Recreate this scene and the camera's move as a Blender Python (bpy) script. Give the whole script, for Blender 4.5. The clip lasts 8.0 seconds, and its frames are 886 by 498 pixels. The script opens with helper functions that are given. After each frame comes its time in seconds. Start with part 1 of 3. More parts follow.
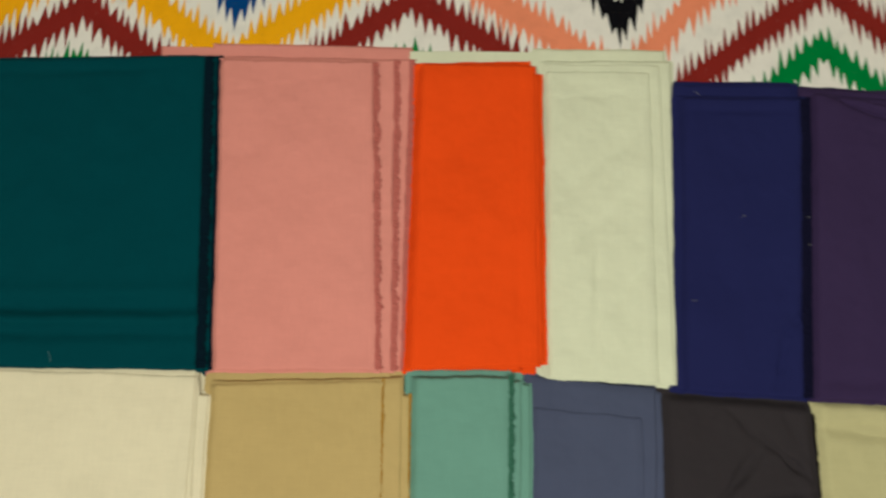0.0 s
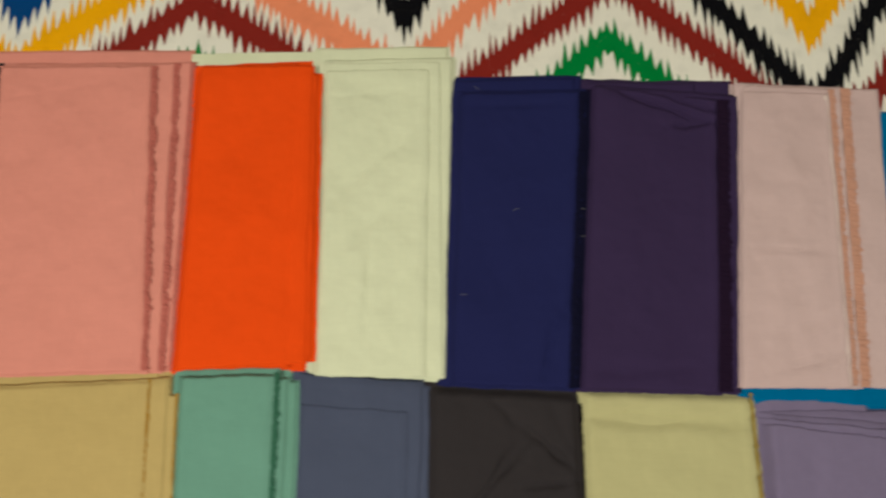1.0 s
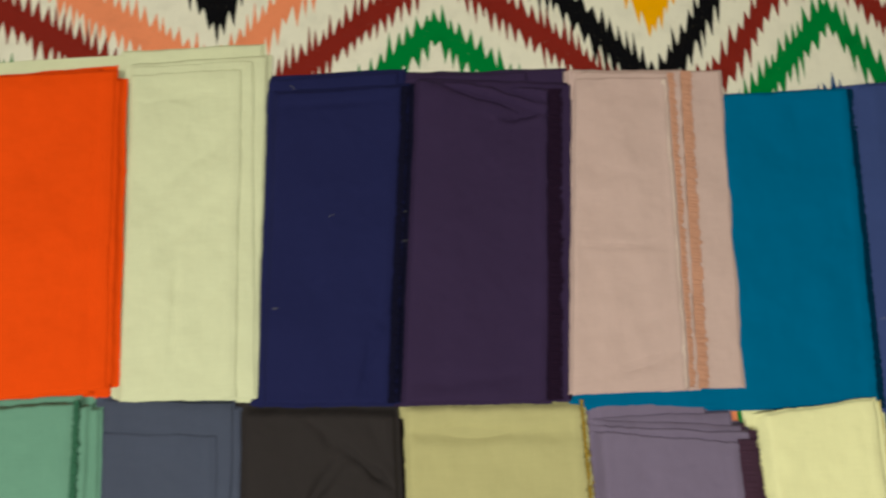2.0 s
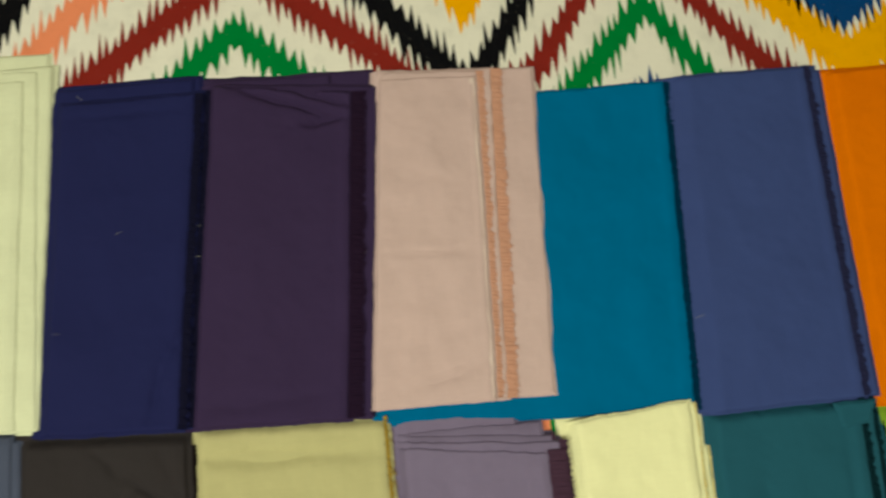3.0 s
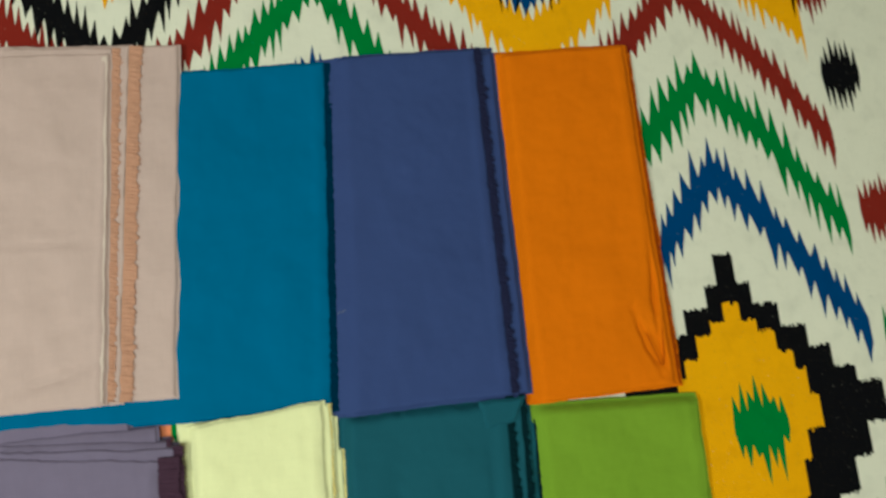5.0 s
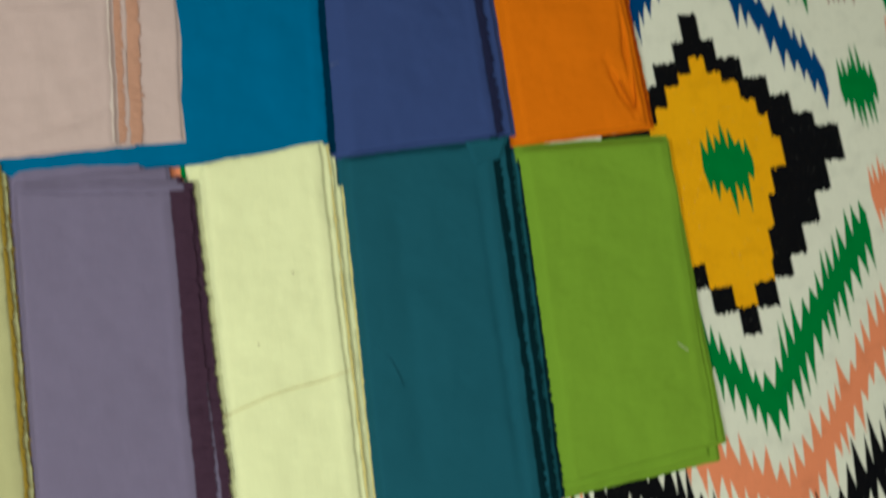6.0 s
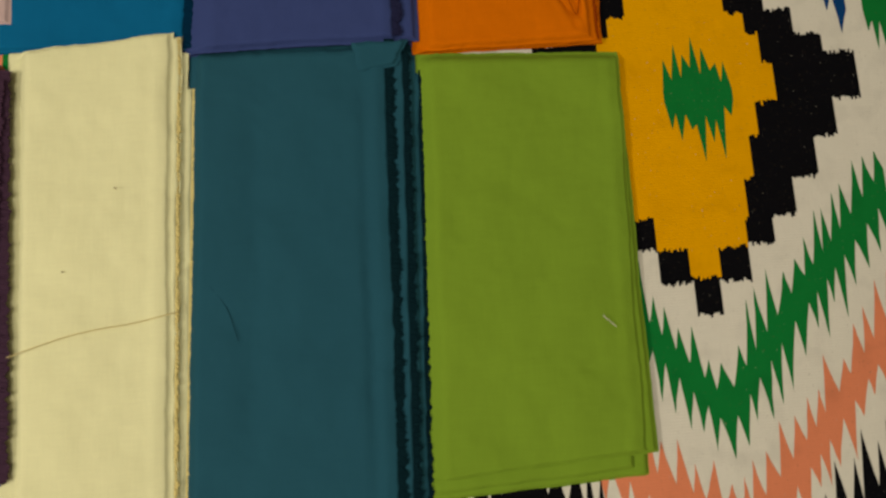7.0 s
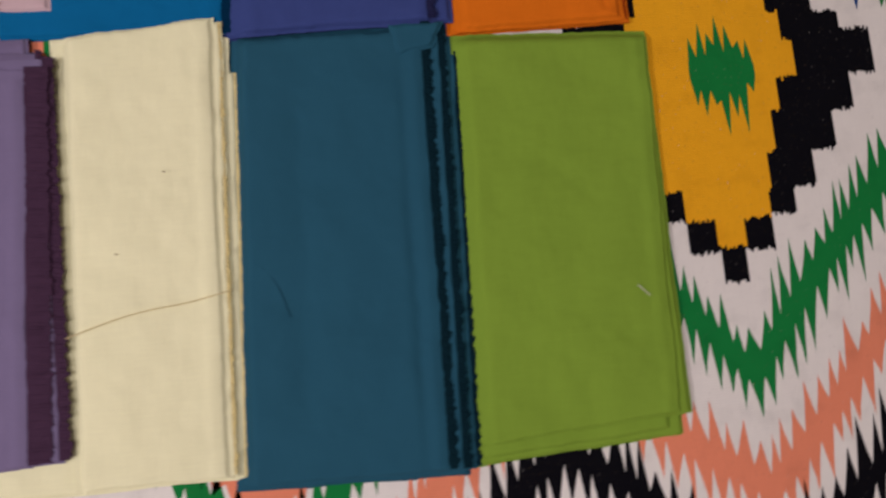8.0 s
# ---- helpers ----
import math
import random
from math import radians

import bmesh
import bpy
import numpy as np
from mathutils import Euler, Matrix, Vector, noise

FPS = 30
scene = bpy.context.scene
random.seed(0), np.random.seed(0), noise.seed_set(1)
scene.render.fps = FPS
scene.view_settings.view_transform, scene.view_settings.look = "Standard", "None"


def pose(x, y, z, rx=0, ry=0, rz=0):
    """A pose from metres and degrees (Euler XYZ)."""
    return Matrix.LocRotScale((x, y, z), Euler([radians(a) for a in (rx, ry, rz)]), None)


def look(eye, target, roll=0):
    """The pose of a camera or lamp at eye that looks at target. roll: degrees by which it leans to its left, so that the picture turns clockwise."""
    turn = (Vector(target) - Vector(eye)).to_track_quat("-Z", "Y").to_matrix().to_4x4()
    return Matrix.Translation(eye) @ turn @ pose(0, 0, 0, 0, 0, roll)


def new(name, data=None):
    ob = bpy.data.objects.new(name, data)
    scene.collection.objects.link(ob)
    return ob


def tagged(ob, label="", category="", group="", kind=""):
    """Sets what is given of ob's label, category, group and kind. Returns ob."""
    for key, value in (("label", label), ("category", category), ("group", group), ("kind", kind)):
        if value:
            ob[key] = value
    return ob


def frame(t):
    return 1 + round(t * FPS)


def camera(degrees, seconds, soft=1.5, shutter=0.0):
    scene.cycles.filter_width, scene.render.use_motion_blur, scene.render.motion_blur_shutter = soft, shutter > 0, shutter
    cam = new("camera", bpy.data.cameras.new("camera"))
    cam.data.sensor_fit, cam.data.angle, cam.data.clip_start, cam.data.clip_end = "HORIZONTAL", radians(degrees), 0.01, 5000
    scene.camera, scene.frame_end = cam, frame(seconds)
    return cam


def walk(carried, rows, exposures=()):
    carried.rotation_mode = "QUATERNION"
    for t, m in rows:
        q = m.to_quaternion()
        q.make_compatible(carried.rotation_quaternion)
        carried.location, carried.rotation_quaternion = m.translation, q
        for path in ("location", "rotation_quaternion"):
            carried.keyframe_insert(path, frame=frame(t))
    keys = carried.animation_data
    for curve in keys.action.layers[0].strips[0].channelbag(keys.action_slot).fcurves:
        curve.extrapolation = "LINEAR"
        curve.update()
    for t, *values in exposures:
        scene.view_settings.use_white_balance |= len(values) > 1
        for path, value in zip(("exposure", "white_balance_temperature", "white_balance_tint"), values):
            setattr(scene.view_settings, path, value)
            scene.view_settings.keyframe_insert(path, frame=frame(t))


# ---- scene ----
cam = camera(65.0, 8.0, soft=2.5, shutter=0.5)
walk(cam, [
    (0, look((0.3971, 0.3673, 1.0104), (0.4310, 0.5708, 0.0319), 10.88)),
    (0.3, look((0.4654, 0.3606, 1.0329), (0.5088, 0.5599, 0.0539), 11.32)),
    (0.5, look((0.5307, 0.3652, 1.0326), (0.5781, 0.5666, 0.0543), 11.14)),
    (0.8, look((0.6471, 0.3706, 1.0319), (0.6831, 0.5709, 0.0529), 9.52)),
    (1, look((0.7366, 0.3692, 1.0321), (0.7681, 0.5685, 0.0527), 8.97)),
    (1.2, look((0.7931, 0.3806, 1.0231), (0.8198, 0.5782, 0.0432), 8.19)),
    (1.5, look((0.8722, 0.3928, 1.0096), (0.9021, 0.5871, 0.0291), 8.41)),
    (1.7, look((0.9263, 0.3995, 1.0012), (0.9567, 0.5802, 0.0181), 8.25)),
    (2.8, look((1.1935, 0.4180, 0.9627), (1.2554, 0.5898, -0.0205), 15.41)),
    (3, look((1.2479, 0.4136, 0.9577), (1.3155, 0.5874, -0.0247), 16.37)),
    (3.2, look((1.2972, 0.4129, 0.9493), (1.3571, 0.5740, -0.0359), 14.90)),
    (3.5, look((1.3803, 0.4059, 0.9205), (1.4592, 0.5645, -0.0637), 20.63)),
    (3.8, look((1.4651, 0.4050, 0.9087), (1.5659, 0.5621, -0.0737), 26.80)),
    (4, look((1.5166, 0.4057, 0.9040), (1.6272, 0.5592, -0.0779), 30.16)),
    (4.2, look((1.5551, 0.4173, 0.9001), (1.6672, 0.5562, -0.0838), 33.59)),
    (5.3, look((1.7004, 0.3085, 0.9417), (1.8265, 0.4787, -0.0356), 31.02)),
    (5.5, look((1.6855, 0.2337, 0.9491), (1.8142, 0.3945, -0.0295), 32.46)),
    (5.8, look((1.6433, 0.1244, 0.9542), (1.7827, 0.2742, -0.0246), 35.25)),
    (6, look((1.6390, 0.0511, 0.9409), (1.7784, 0.1868, -0.0400), 37.70)),
    (6.3, look((1.7256, -0.0113, 0.8649), (1.8362, 0.1099, -0.1215), 35.61)),
    (6.5, look((1.8063, -0.0379, 0.8094), (1.8893, 0.0795, -0.1803), 28.72)),
    (6.7, look((1.8480, -0.0332, 0.7776), (1.9110, 0.1053, -0.2107), 18.75)),
    (7, look((1.8778, -0.0228, 0.7476), (1.9216, 0.1267, -0.2402), 12.68)),
    (7.2, look((1.8855, -0.0088, 0.7402), (1.9256, 0.1237, -0.2502), 14.19)),
    (7.5, look((1.8805, 0.0001, 0.7324), (1.9285, 0.1266, -0.2584), 19.17)),
    (7.8, look((1.8517, -0.0086, 0.7569), (1.9073, 0.1029, -0.2353), 23.47)),
    (8, look((1.8092, -0.0257, 0.7721), (1.8793, 0.0926, -0.2184), 25.65)),
], exposures=[
    (0.0, -0.34, 6050, 8), (1.5, -0.3, 6450, 4), (3.0, -0.15, 6700, -4), (3.5, -0.12, 7300, -6), (4.2, -0.1, 7500, -14), (5.3, -0.1, 5600, -9),
    (6.0, -0.23, 5800, -6), (6.6, -0.49, 7100, 2), (7.0, -0.54, 6850, 11), (7.5, -0.52, 6150, 25), (8.0, -0.48, 5850, 35)])

# ---- light: a dim room with a lamp near the ceiling ----
world = bpy.data.worlds.new("room_air")
world.use_nodes = True
world.node_tree.nodes["Background"].inputs["Color"].default_value = (1.0, 0.95, 0.86, 1)
world.node_tree.nodes["Background"].inputs["Strength"].default_value = 0.05
scene.world = world


def area_lamp(name, eye, target, sx, sy, watts, colour):
    data = bpy.data.lights.new(name, "AREA")
    data.shape, data.size, data.size_y, data.energy, data.color = "RECTANGLE", sx, sy, watts, colour
    ob = new(name, data)
    ob.matrix_world = look(eye, target)
    return ob


area_lamp("tube_lamp", (-0.4, -0.5, 2.5), (1.2, 0.3, 0.0), 1.3, 0.3, 56, (1.0, 0.95, 0.83))
area_lamp("ceiling_lamp", (1.3, -0.3, 2.6), (1.3, 0.0, 0.0), 0.9, 0.9, 34, (1.0, 0.95, 0.83))


# ---- materials ----
def lin(r, g, b):
    def one(c):
        c /= 255
        return c / 12.92 if c <= 0.04045 else ((c + 0.055) / 1.055) ** 2.4
    return (one(r), one(g), one(b))


def shade_of(c, k):
    return tuple(min(1.0, v * k) for v in c)


def fabric(name, colour, vary=0.10, pitch=0.0009, rough=0.85, bump=0.25, blotch=5.0, spec=0.05, ribs=False):
    """Plain-woven cotton: two crossed thread waves, slubs and soft uneven dye."""
    mat = bpy.data.materials.new(name)
    mat.use_nodes = True
    nt = mat.node_tree
    bsdf = nt.nodes["Principled BSDF"]
    bsdf.inputs["Roughness"].default_value = rough
    bsdf.inputs["Specular IOR Level"].default_value = spec
    bsdf.inputs["Sheen Weight"].default_value = 0.0
    bsdf.inputs["Sheen Roughness"].default_value = 0.5
    co = nt.nodes.new("ShaderNodeTexCoord")

    def noise_node(scale, detail, stretch=None):
        n = nt.nodes.new("ShaderNodeTexNoise")
        n.inputs["Scale"].default_value, n.inputs["Detail"].default_value = scale, detail
        if stretch:
            mp = nt.nodes.new("ShaderNodeMapping")
            mp.inputs["Scale"].default_value = stretch
            nt.links.new(co.outputs["Object"], mp.inputs["Vector"])
            nt.links.new(mp.outputs["Vector"], n.inputs["Vector"])
        else:
            nt.links.new(co.outputs["Object"], n.inputs["Vector"])
        return n

    def mix(a, b, fac, kind="MIX"):
        m = nt.nodes.new("ShaderNodeMix")
        m.data_type, m.blend_type = "RGBA", kind
        nt.links.new(fac, m.inputs[0])
        for sock, val in ((m.inputs[6], a), (m.inputs[7], b)):
            if isinstance(val, tuple):
                sock.default_value = (*val, 1)
            else:
                nt.links.new(val, sock)
        return m.outputs[2]

    big = noise_node(blotch, 3)
    mid = noise_node(1.0, 4, (38, 22, 30))
    slub_x = noise_node(1.0, 2, (40, 900, 40))
    slub_y = noise_node(1.0, 2, (900, 40, 40))
    grain = noise_node(1400, 2)
    col = mix(shade_of(colour, 1 - vary), shade_of(colour, 1 + vary), big.outputs["Fac"])
    col = mix(col, mix(shade_of(colour, 0.7), shade_of(colour, 1.3), mid.outputs["Fac"]), const(nt, 0.28))
    col = mix(col, mix(shade_of(colour, 0.72), shade_of(colour, 1.25), slub_x.outputs["Fac"]), const(nt, 0.30))
    col = mix(col, mix(shade_of(colour, 0.72), shade_of(colour, 1.25), slub_y.outputs["Fac"]), const(nt, 0.22))
    col = mix(col, mix(shade_of(colour, 0.6), shade_of(colour, 1.35), grain.outputs["Fac"]), const(nt, 0.18))
    if ribs:
        for scale, lo, hi, tint in ((420, 0.71, 0.76, (0.10, 0.075, 0.05)), (300, 0.75, 0.80, (0.5, 0.46, 0.4))):
            dots = noise_node(scale, 1)
            pick = nt.nodes.new("ShaderNodeMapRange")
            pick.inputs["From Min"].default_value, pick.inputs["From Max"].default_value, pick.inputs["To Max"].default_value = lo, hi, 0.45
            nt.links.new(dots.outputs["Fac"], pick.inputs["Value"])
            col = mix(col, tint, pick.outputs["Result"])
        stain = noise_node(30, 5)
        pick = nt.nodes.new("ShaderNodeMapRange")
        pick.inputs["From Min"].default_value, pick.inputs["From Max"].default_value, pick.inputs["To Max"].default_value = 0.52, 0.8, 0.5
        nt.links.new(stain.outputs["Fac"], pick.inputs["Value"])
        col = mix(col, shade_of(colour, 0.7), pick.outputs["Result"])
    nt.links.new(col, bsdf.inputs["Base Color"])
    waves = []
    for axis in (("Y",) if ribs else ("X", "Y")):
        w = nt.nodes.new("ShaderNodeTexWave")
        w.bands_direction = axis
        w.inputs["Scale"].default_value = 1 / pitch / 20 * 6.2832 / 2
        w.inputs["Distortion"].default_value = 1.5
        w.inputs["Detail Scale"].default_value = 3
        nt.links.new(co.outputs["Object"], w.inputs["Vector"])
        waves.append(w.outputs["Fac"])
    height = waves[0]
    for other in (*waves[1:], slub_x.outputs["Fac"], grain.outputs["Fac"]):
        add = nt.nodes.new("ShaderNodeMath")
        add.operation = "ADD"
        nt.links.new(height, add.inputs[0])
        nt.links.new(other, add.inputs[1])
        height = add.outputs[0]
    bn = nt.nodes.new("ShaderNodeBump")
    bn.inputs["Strength"].default_value, bn.inputs["Distance"].default_value = bump, 0.0006
    nt.links.new(height, bn.inputs["Height"])
    soft = nt.nodes.new("ShaderNodeBump")
    soft.inputs["Strength"].default_value, soft.inputs["Distance"].default_value = 1.0, 0.004 if ribs else 0.013
    cr = noise_node(9, 3)
    nt.links.new(cr.outputs["Fac"], soft.inputs["Height"])
    fine = nt.nodes.new("ShaderNodeBump")
    fine.inputs["Strength"].default_value, fine.inputs["Distance"].default_value = 0.2, 0.003
    cr2 = noise_node(1.0, 3, (34, 40, 40))
    nt.links.new(cr2.outputs["Fac"], fine.inputs["Height"])
    nt.links.new(soft.outputs["Normal"], fine.inputs["Normal"])
    soft = fine
    nt.links.new(soft.outputs["Normal"], bn.inputs["Normal"])
    nt.links.new(bn.outputs["Normal"], bsdf.inputs["Normal"])
    return mat


def const(nt, v):
    n = nt.nodes.new("ShaderNodeValue")
    n.outputs[0].default_value = v
    return n.outputs[0]


def plaster(name, colour):
    mat = bpy.data.materials.new(name)
    mat.use_nodes = True
    nt = mat.node_tree
    bsdf = nt.nodes["Principled BSDF"]
    bsdf.inputs["Roughness"].default_value = 0.8
    n = nt.nodes.new("ShaderNodeTexNoise")
    n.inputs["Scale"].default_value, n.inputs["Detail"].default_value = 3, 6
    ramp = nt.nodes.new("ShaderNodeMix")
    ramp.data_type = "RGBA"
    ramp.inputs[6].default_value, ramp.inputs[7].default_value = (*shade_of(colour, 0.9), 1), (*shade_of(colour, 1.06), 1)
    nt.links.new(n.outputs["Fac"], ramp.inputs[0])
    nt.links.new(ramp.outputs[2], bsdf.inputs["Base Color"])
    return mat


wall_paint = plaster("wall_paint", (0.72, 0.68, 0.6))
floor_mat = plaster("floor_stone", (0.35, 0.32, 0.28))
ceiling_paint = plaster("ceiling_paint", (0.78, 0.76, 0.72))


# ---- room shell ----
def slab(name, x0, y0, z0, x1, y1, z1, mat, label, category):
    bm = bmesh.new()
    bmesh.ops.create_cube(bm, size=1)
    for v in bm.verts:
        v.co = Vector(((x0 + x1) / 2 + v.co.x * (x1 - x0), (y0 + y1) / 2 + v.co.y * (y1 - y0), (z0 + z1) / 2 + v.co.z * (z1 - z0)))
    me = bpy.data.meshes.new(name)
    bm.to_mesh(me)
    bm.free()
    me.materials.append(mat)
    return tagged(new(name, me), label, category, kind="structure")


slab("floor", -2.2, -2.4, -0.11, 4.4, 3.0, -0.01, floor_mat, "plain stone floor under the cotton rug", "floor")
slab("wall_west", -2.3, -2.4, -0.01, -2.2, 3.0, 2.8, wall_paint, "plain painted wall closing the room", "wall")
slab("wall_east", 4.4, -2.4, -0.01, 4.5, 3.0, 2.8, wall_paint, "plain painted wall closing the room", "wall")
slab("wall_south", -2.3, -2.5, -0.01, 4.5, -2.4, 2.8, wall_paint, "plain painted wall closing the room", "wall")
slab("wall_north", -2.3, 3.0, -0.01, 4.5, 3.1, 2.8, wall_paint, "plain painted wall closing the room", "wall")
slab("ceiling", -2.3, -2.5, 2.8, 4.5, 3.1, 2.9, ceiling_paint, "plain white ceiling", "ceiling")


# ---- helpers for things ----
def part(name, bm, material, parent, label=""):
    me = bpy.data.meshes.new(name)
    bm.normal_update()
    bm.to_mesh(me)
    bm.free()
    me.materials.append(material)
    ob = new(name, me)
    ob.parent = parent
    if label:
        tagged(ob, label)
    return ob


# ---- rug: white cotton with ikat-like woven bands ----
RUG_WHITE = fabric("rug_white_cotton", (0.74, 0.71, 0.62), vary=0.05, pitch=0.0016, bump=0.3, ribs=True)
MAROON = fabric("rug_maroon", lin(124, 35, 28), pitch=0.0016, bump=0.3, ribs=True)
SALMON = fabric("rug_salmon", lin(226, 135, 98), pitch=0.0016, bump=0.3, ribs=True)
BLACK = fabric("rug_black", lin(11, 11, 15), pitch=0.0016, bump=0.3, ribs=True)
YELLOW = fabric("rug_yellow", lin(234, 164, 2), pitch=0.0016, bump=0.3, ribs=True)
GREEN = fabric("rug_green", lin(8, 118, 52), pitch=0.0016, bump=0.3, ribs=True)
BLUE = fabric("rug_blue", lin(8, 62, 118), pitch=0.0016, bump=0.3, ribs=True)

rug = new("rug")
tagged(rug, "white cotton rug with coloured ikat zigzags and stepped diamond", "rug")


def rug_ground():
    bm = bmesh.new()
    bmesh.ops.create_cube(bm, size=1)
    for v in bm.verts:
        v.co = Vector((1.04 + v.co.x * 3.36, 0.36 + v.co.y * 1.92, -0.005 + v.co.z * 0.01))
    bmesh.ops.bevel(bm, geom=bm.edges[:], offset=0.003, segments=2, affect="EDGES")
    part("ground_weave", bm, RUG_WHITE, rug, "cream white ribbed cotton ground")


rug_ground()
rng = random.Random(7)


def along(points, x):
    for (x0, y0), (x1, y1) in zip(points, points[1:]):
        if x0 <= x <= x1:
            return y0 + (y1 - y0) * (x - x0) / (x1 - x0)
    return points[0][1] if x < points[0][0] else points[-1][1]


def zigzag(material, points, core=0.0150, tooth=0.037, pitch=0.0122, z=0.0005, label=""):
    """A band of upright spindle columns, pointed above and below, that climb a line step by step."""
    bm = bmesh.new()
    x, end = points[0][0], points[-1][0]
    turns = [b[0] for a, b, c in zip(points, points[1:], points[2:]) if (b[1] - a[1]) * (c[1] - b[1]) < 0]

    def needle(left, right, tip):
        """One pointed end: from the right corner up to the tip and down to the left corner, a little hollow and uneven."""
        out = []
        for corner, steps in ((right, (0.3, 0.62, 0.84)), (left, (0.8, 0.58, 0.26))):
            side = [(corner[0] + (tip[0] - corner[0]) * (f + 0.1 * f * (1 - f) * 4 * 0.6) + rng.uniform(-0.0004, 0.0004), corner[1] + (tip[1] - corner[1]) * f) for f in steps]
            out += side + ([tip] if corner is right else [])
        return out

    while x < end - 0.003:
        w = min(pitch * rng.uniform(0.75, 1.35), end - x)
        xr = x + w
        yl, yr, yc = along(points, x), along(points, xr), along(points, x + w / 2)
        near = min([abs(x + w / 2 - t) for t in turns] or [1])
        k = min(1.0, 0.72 + 0.28 * near / 0.03)
        up, down = core + k * tooth * rng.uniform(0.55, 1.25), core + k * tooth * rng.uniform(0.55, 1.25)
        corners = [(x, yl - core), (xr, yr - core), (xr, yr + core), (x, yl + core)]
        top = needle(corners[3], corners[2], (x + w * rng.uniform(0.3, 0.7), yc + up))
        low = needle(corners[0], corners[1], (x + w * rng.uniform(0.3, 0.7), yc - down))
        ring = [corners[0]] + low[::-1] + [corners[1], corners[2]] + top + [corners[3]]
        bm.faces.new([bm.verts.new((px, py, z)) for px, py in ring])
        x = xr
    bmesh.ops.remove_doubles(bm, verts=bm.verts[:], dist=1e-5)
    bmesh.ops.triangulate(bm, faces=bm.faces[:])
    return part("zigzag_band", bm, material, rug, label)


def burst(material, cx, cy, half_w, half_h, n, z=0.0005, name="burst_motif", label="", tips=()):
    """A small spiky blob of upright columns."""
    bm = bmesh.new()
    w = 2 * half_w / n
    for i in range(n):
        s = (i + 0.5) / n * 2 - 1
        body = half_h * (0.5 - 0.3 * abs(s)) * rng.uniform(0.85, 1.15)
        x = cx - half_w + i * w
        up, down = half_h * rng.uniform(0.2, 0.6), half_h * rng.uniform(0.2, 0.6)
        if tips:
            body, up, down = 0.0, tips[i][0], tips[i][1]
        b2, b3 = (half_h * (0.08 + 0.32 * (1 - (2 * e / n - 1) ** 2)) * (0.8 + 0.3 * (e % 2)) for e in (i, i + 1))
        ring = [(x, cy), (x, cy - b2), (x + w * rng.uniform(0.3, 0.7), cy - body - down), (x + w, cy - b3), (x + w, cy), (x + w, cy + b3),
                (x + w * rng.uniform(0.3, 0.7), cy + body + up), (x, cy + b2)]
        bm.faces.new([bm.verts.new((px, py, z)) for px, py in ring])
    bmesh.ops.remove_doubles(bm, verts=bm.verts[:], dist=1e-5)
    bmesh.ops.triangulate(bm, faces=bm.faces[:])
    return part(name, bm, material, rug, label)


def step_at(steps, d):
    for lim, y in steps:
        if d <= lim:
            return y
    return None


def stepped(material, cx, top, bottom, z, name, label, left=()):
    """A stepped lozenge of fine upright threads, so that level edges look a little ragged."""
    bm = bmesh.new()
    reach = min(top[-1][0], bottom[-1][0])
    n = 2 * int(reach / 0.0024)
    w = 2 * reach / n
    for i in range(n):
        x = cx - reach + i * w
        d = abs(x + w / 2 - cx)
        a, b = step_at(left if left and x < cx else bottom, d) + rng.uniform(-0.003, 0.003), step_at(top, d) + rng.uniform(-0.003, 0.003)
        mid = 0.262
        ring = ((x, mid), (x, a), (x + w, a + rng.uniform(-0.001, 0.001)), (x + w, mid), (x + w, b), (x, b + rng.uniform(-0.001, 0.001)))
        bm.faces.new([bm.verts.new((px, py, z)) for px, py in ring])
    bmesh.ops.remove_doubles(bm, verts=bm.verts[:], dist=1e-5)
    return part(name, bm, material, rug, label)


# zigzags above the cloths, tier by tier
zigzag(MAROON, [(-0.5, 0.85), (-0.38, 0.77), (-0.238, 0.873), (-0.136, 0.95), (-0.036, 0.872), (0.09, 0.77), (0.271, 0.904), (0.374, 0.985),
                (0.502, 0.909), (0.70, 0.76), (0.835, 0.869), (0.991, 0.989), (1.05, 1.035)], label="maroon toothed zigzag")
zigzag(MAROON, [(1.05, 1.035), (1.114, 0.982), (1.242, 0.881), (1.37, 0.76), (1.481, 0.846), (1.58, 0.986), (1.655, 1.035), (1.776, 0.884),
                (1.833, 0.822), (1.96, 0.70), (2.1, 0.81), (2.19, 0.905), (2.264, 0.828), (2.333, 0.749), (2.405, 0.645)], label="maroon toothed zigzag")
zigzag(YELLOW, [(-0.5, 1.06), (-0.31, 0.90), (-0.14, 1.05), (-0.014, 0.945), (0.052, 0.895), (0.096, 0.865), (0.139, 0.903), (0.223, 0.965), (0.374, 1.09)], core=0.017, label="yellow toothed zigzag")
zigzag(SALMON, [(0.374, 1.09), (0.52, 0.979), (0.628, 0.914), (0.70, 0.86), (0.755, 0.909), (0.824, 0.992), (1.05, 1.17)], core=0.017, label="salmon toothed zigzag")
zigzag(BLACK, [(1.05, 1.17), (1.231, 0.982), (1.322, 0.876), (1.372, 0.82), (1.422, 0.885), (1.488, 0.992), (1.655, 1.17)], core=0.017, label="black toothed zigzag")
zigzag(YELLOW, [(1.655, 1.17), (1.894, 0.89), (1.935, 0.845), (1.963, 0.825), (1.996, 0.845), (2.04, 0.875), (2.19, 1.03), (2.39, 0.84)], core=0.03, label="yellow toothed zigzag")
zigzag(BLUE, [(-0.02, 1.12), (0.098, 0.962), (0.22, 1.12)], core=0.016, label="blue toothed chevron")
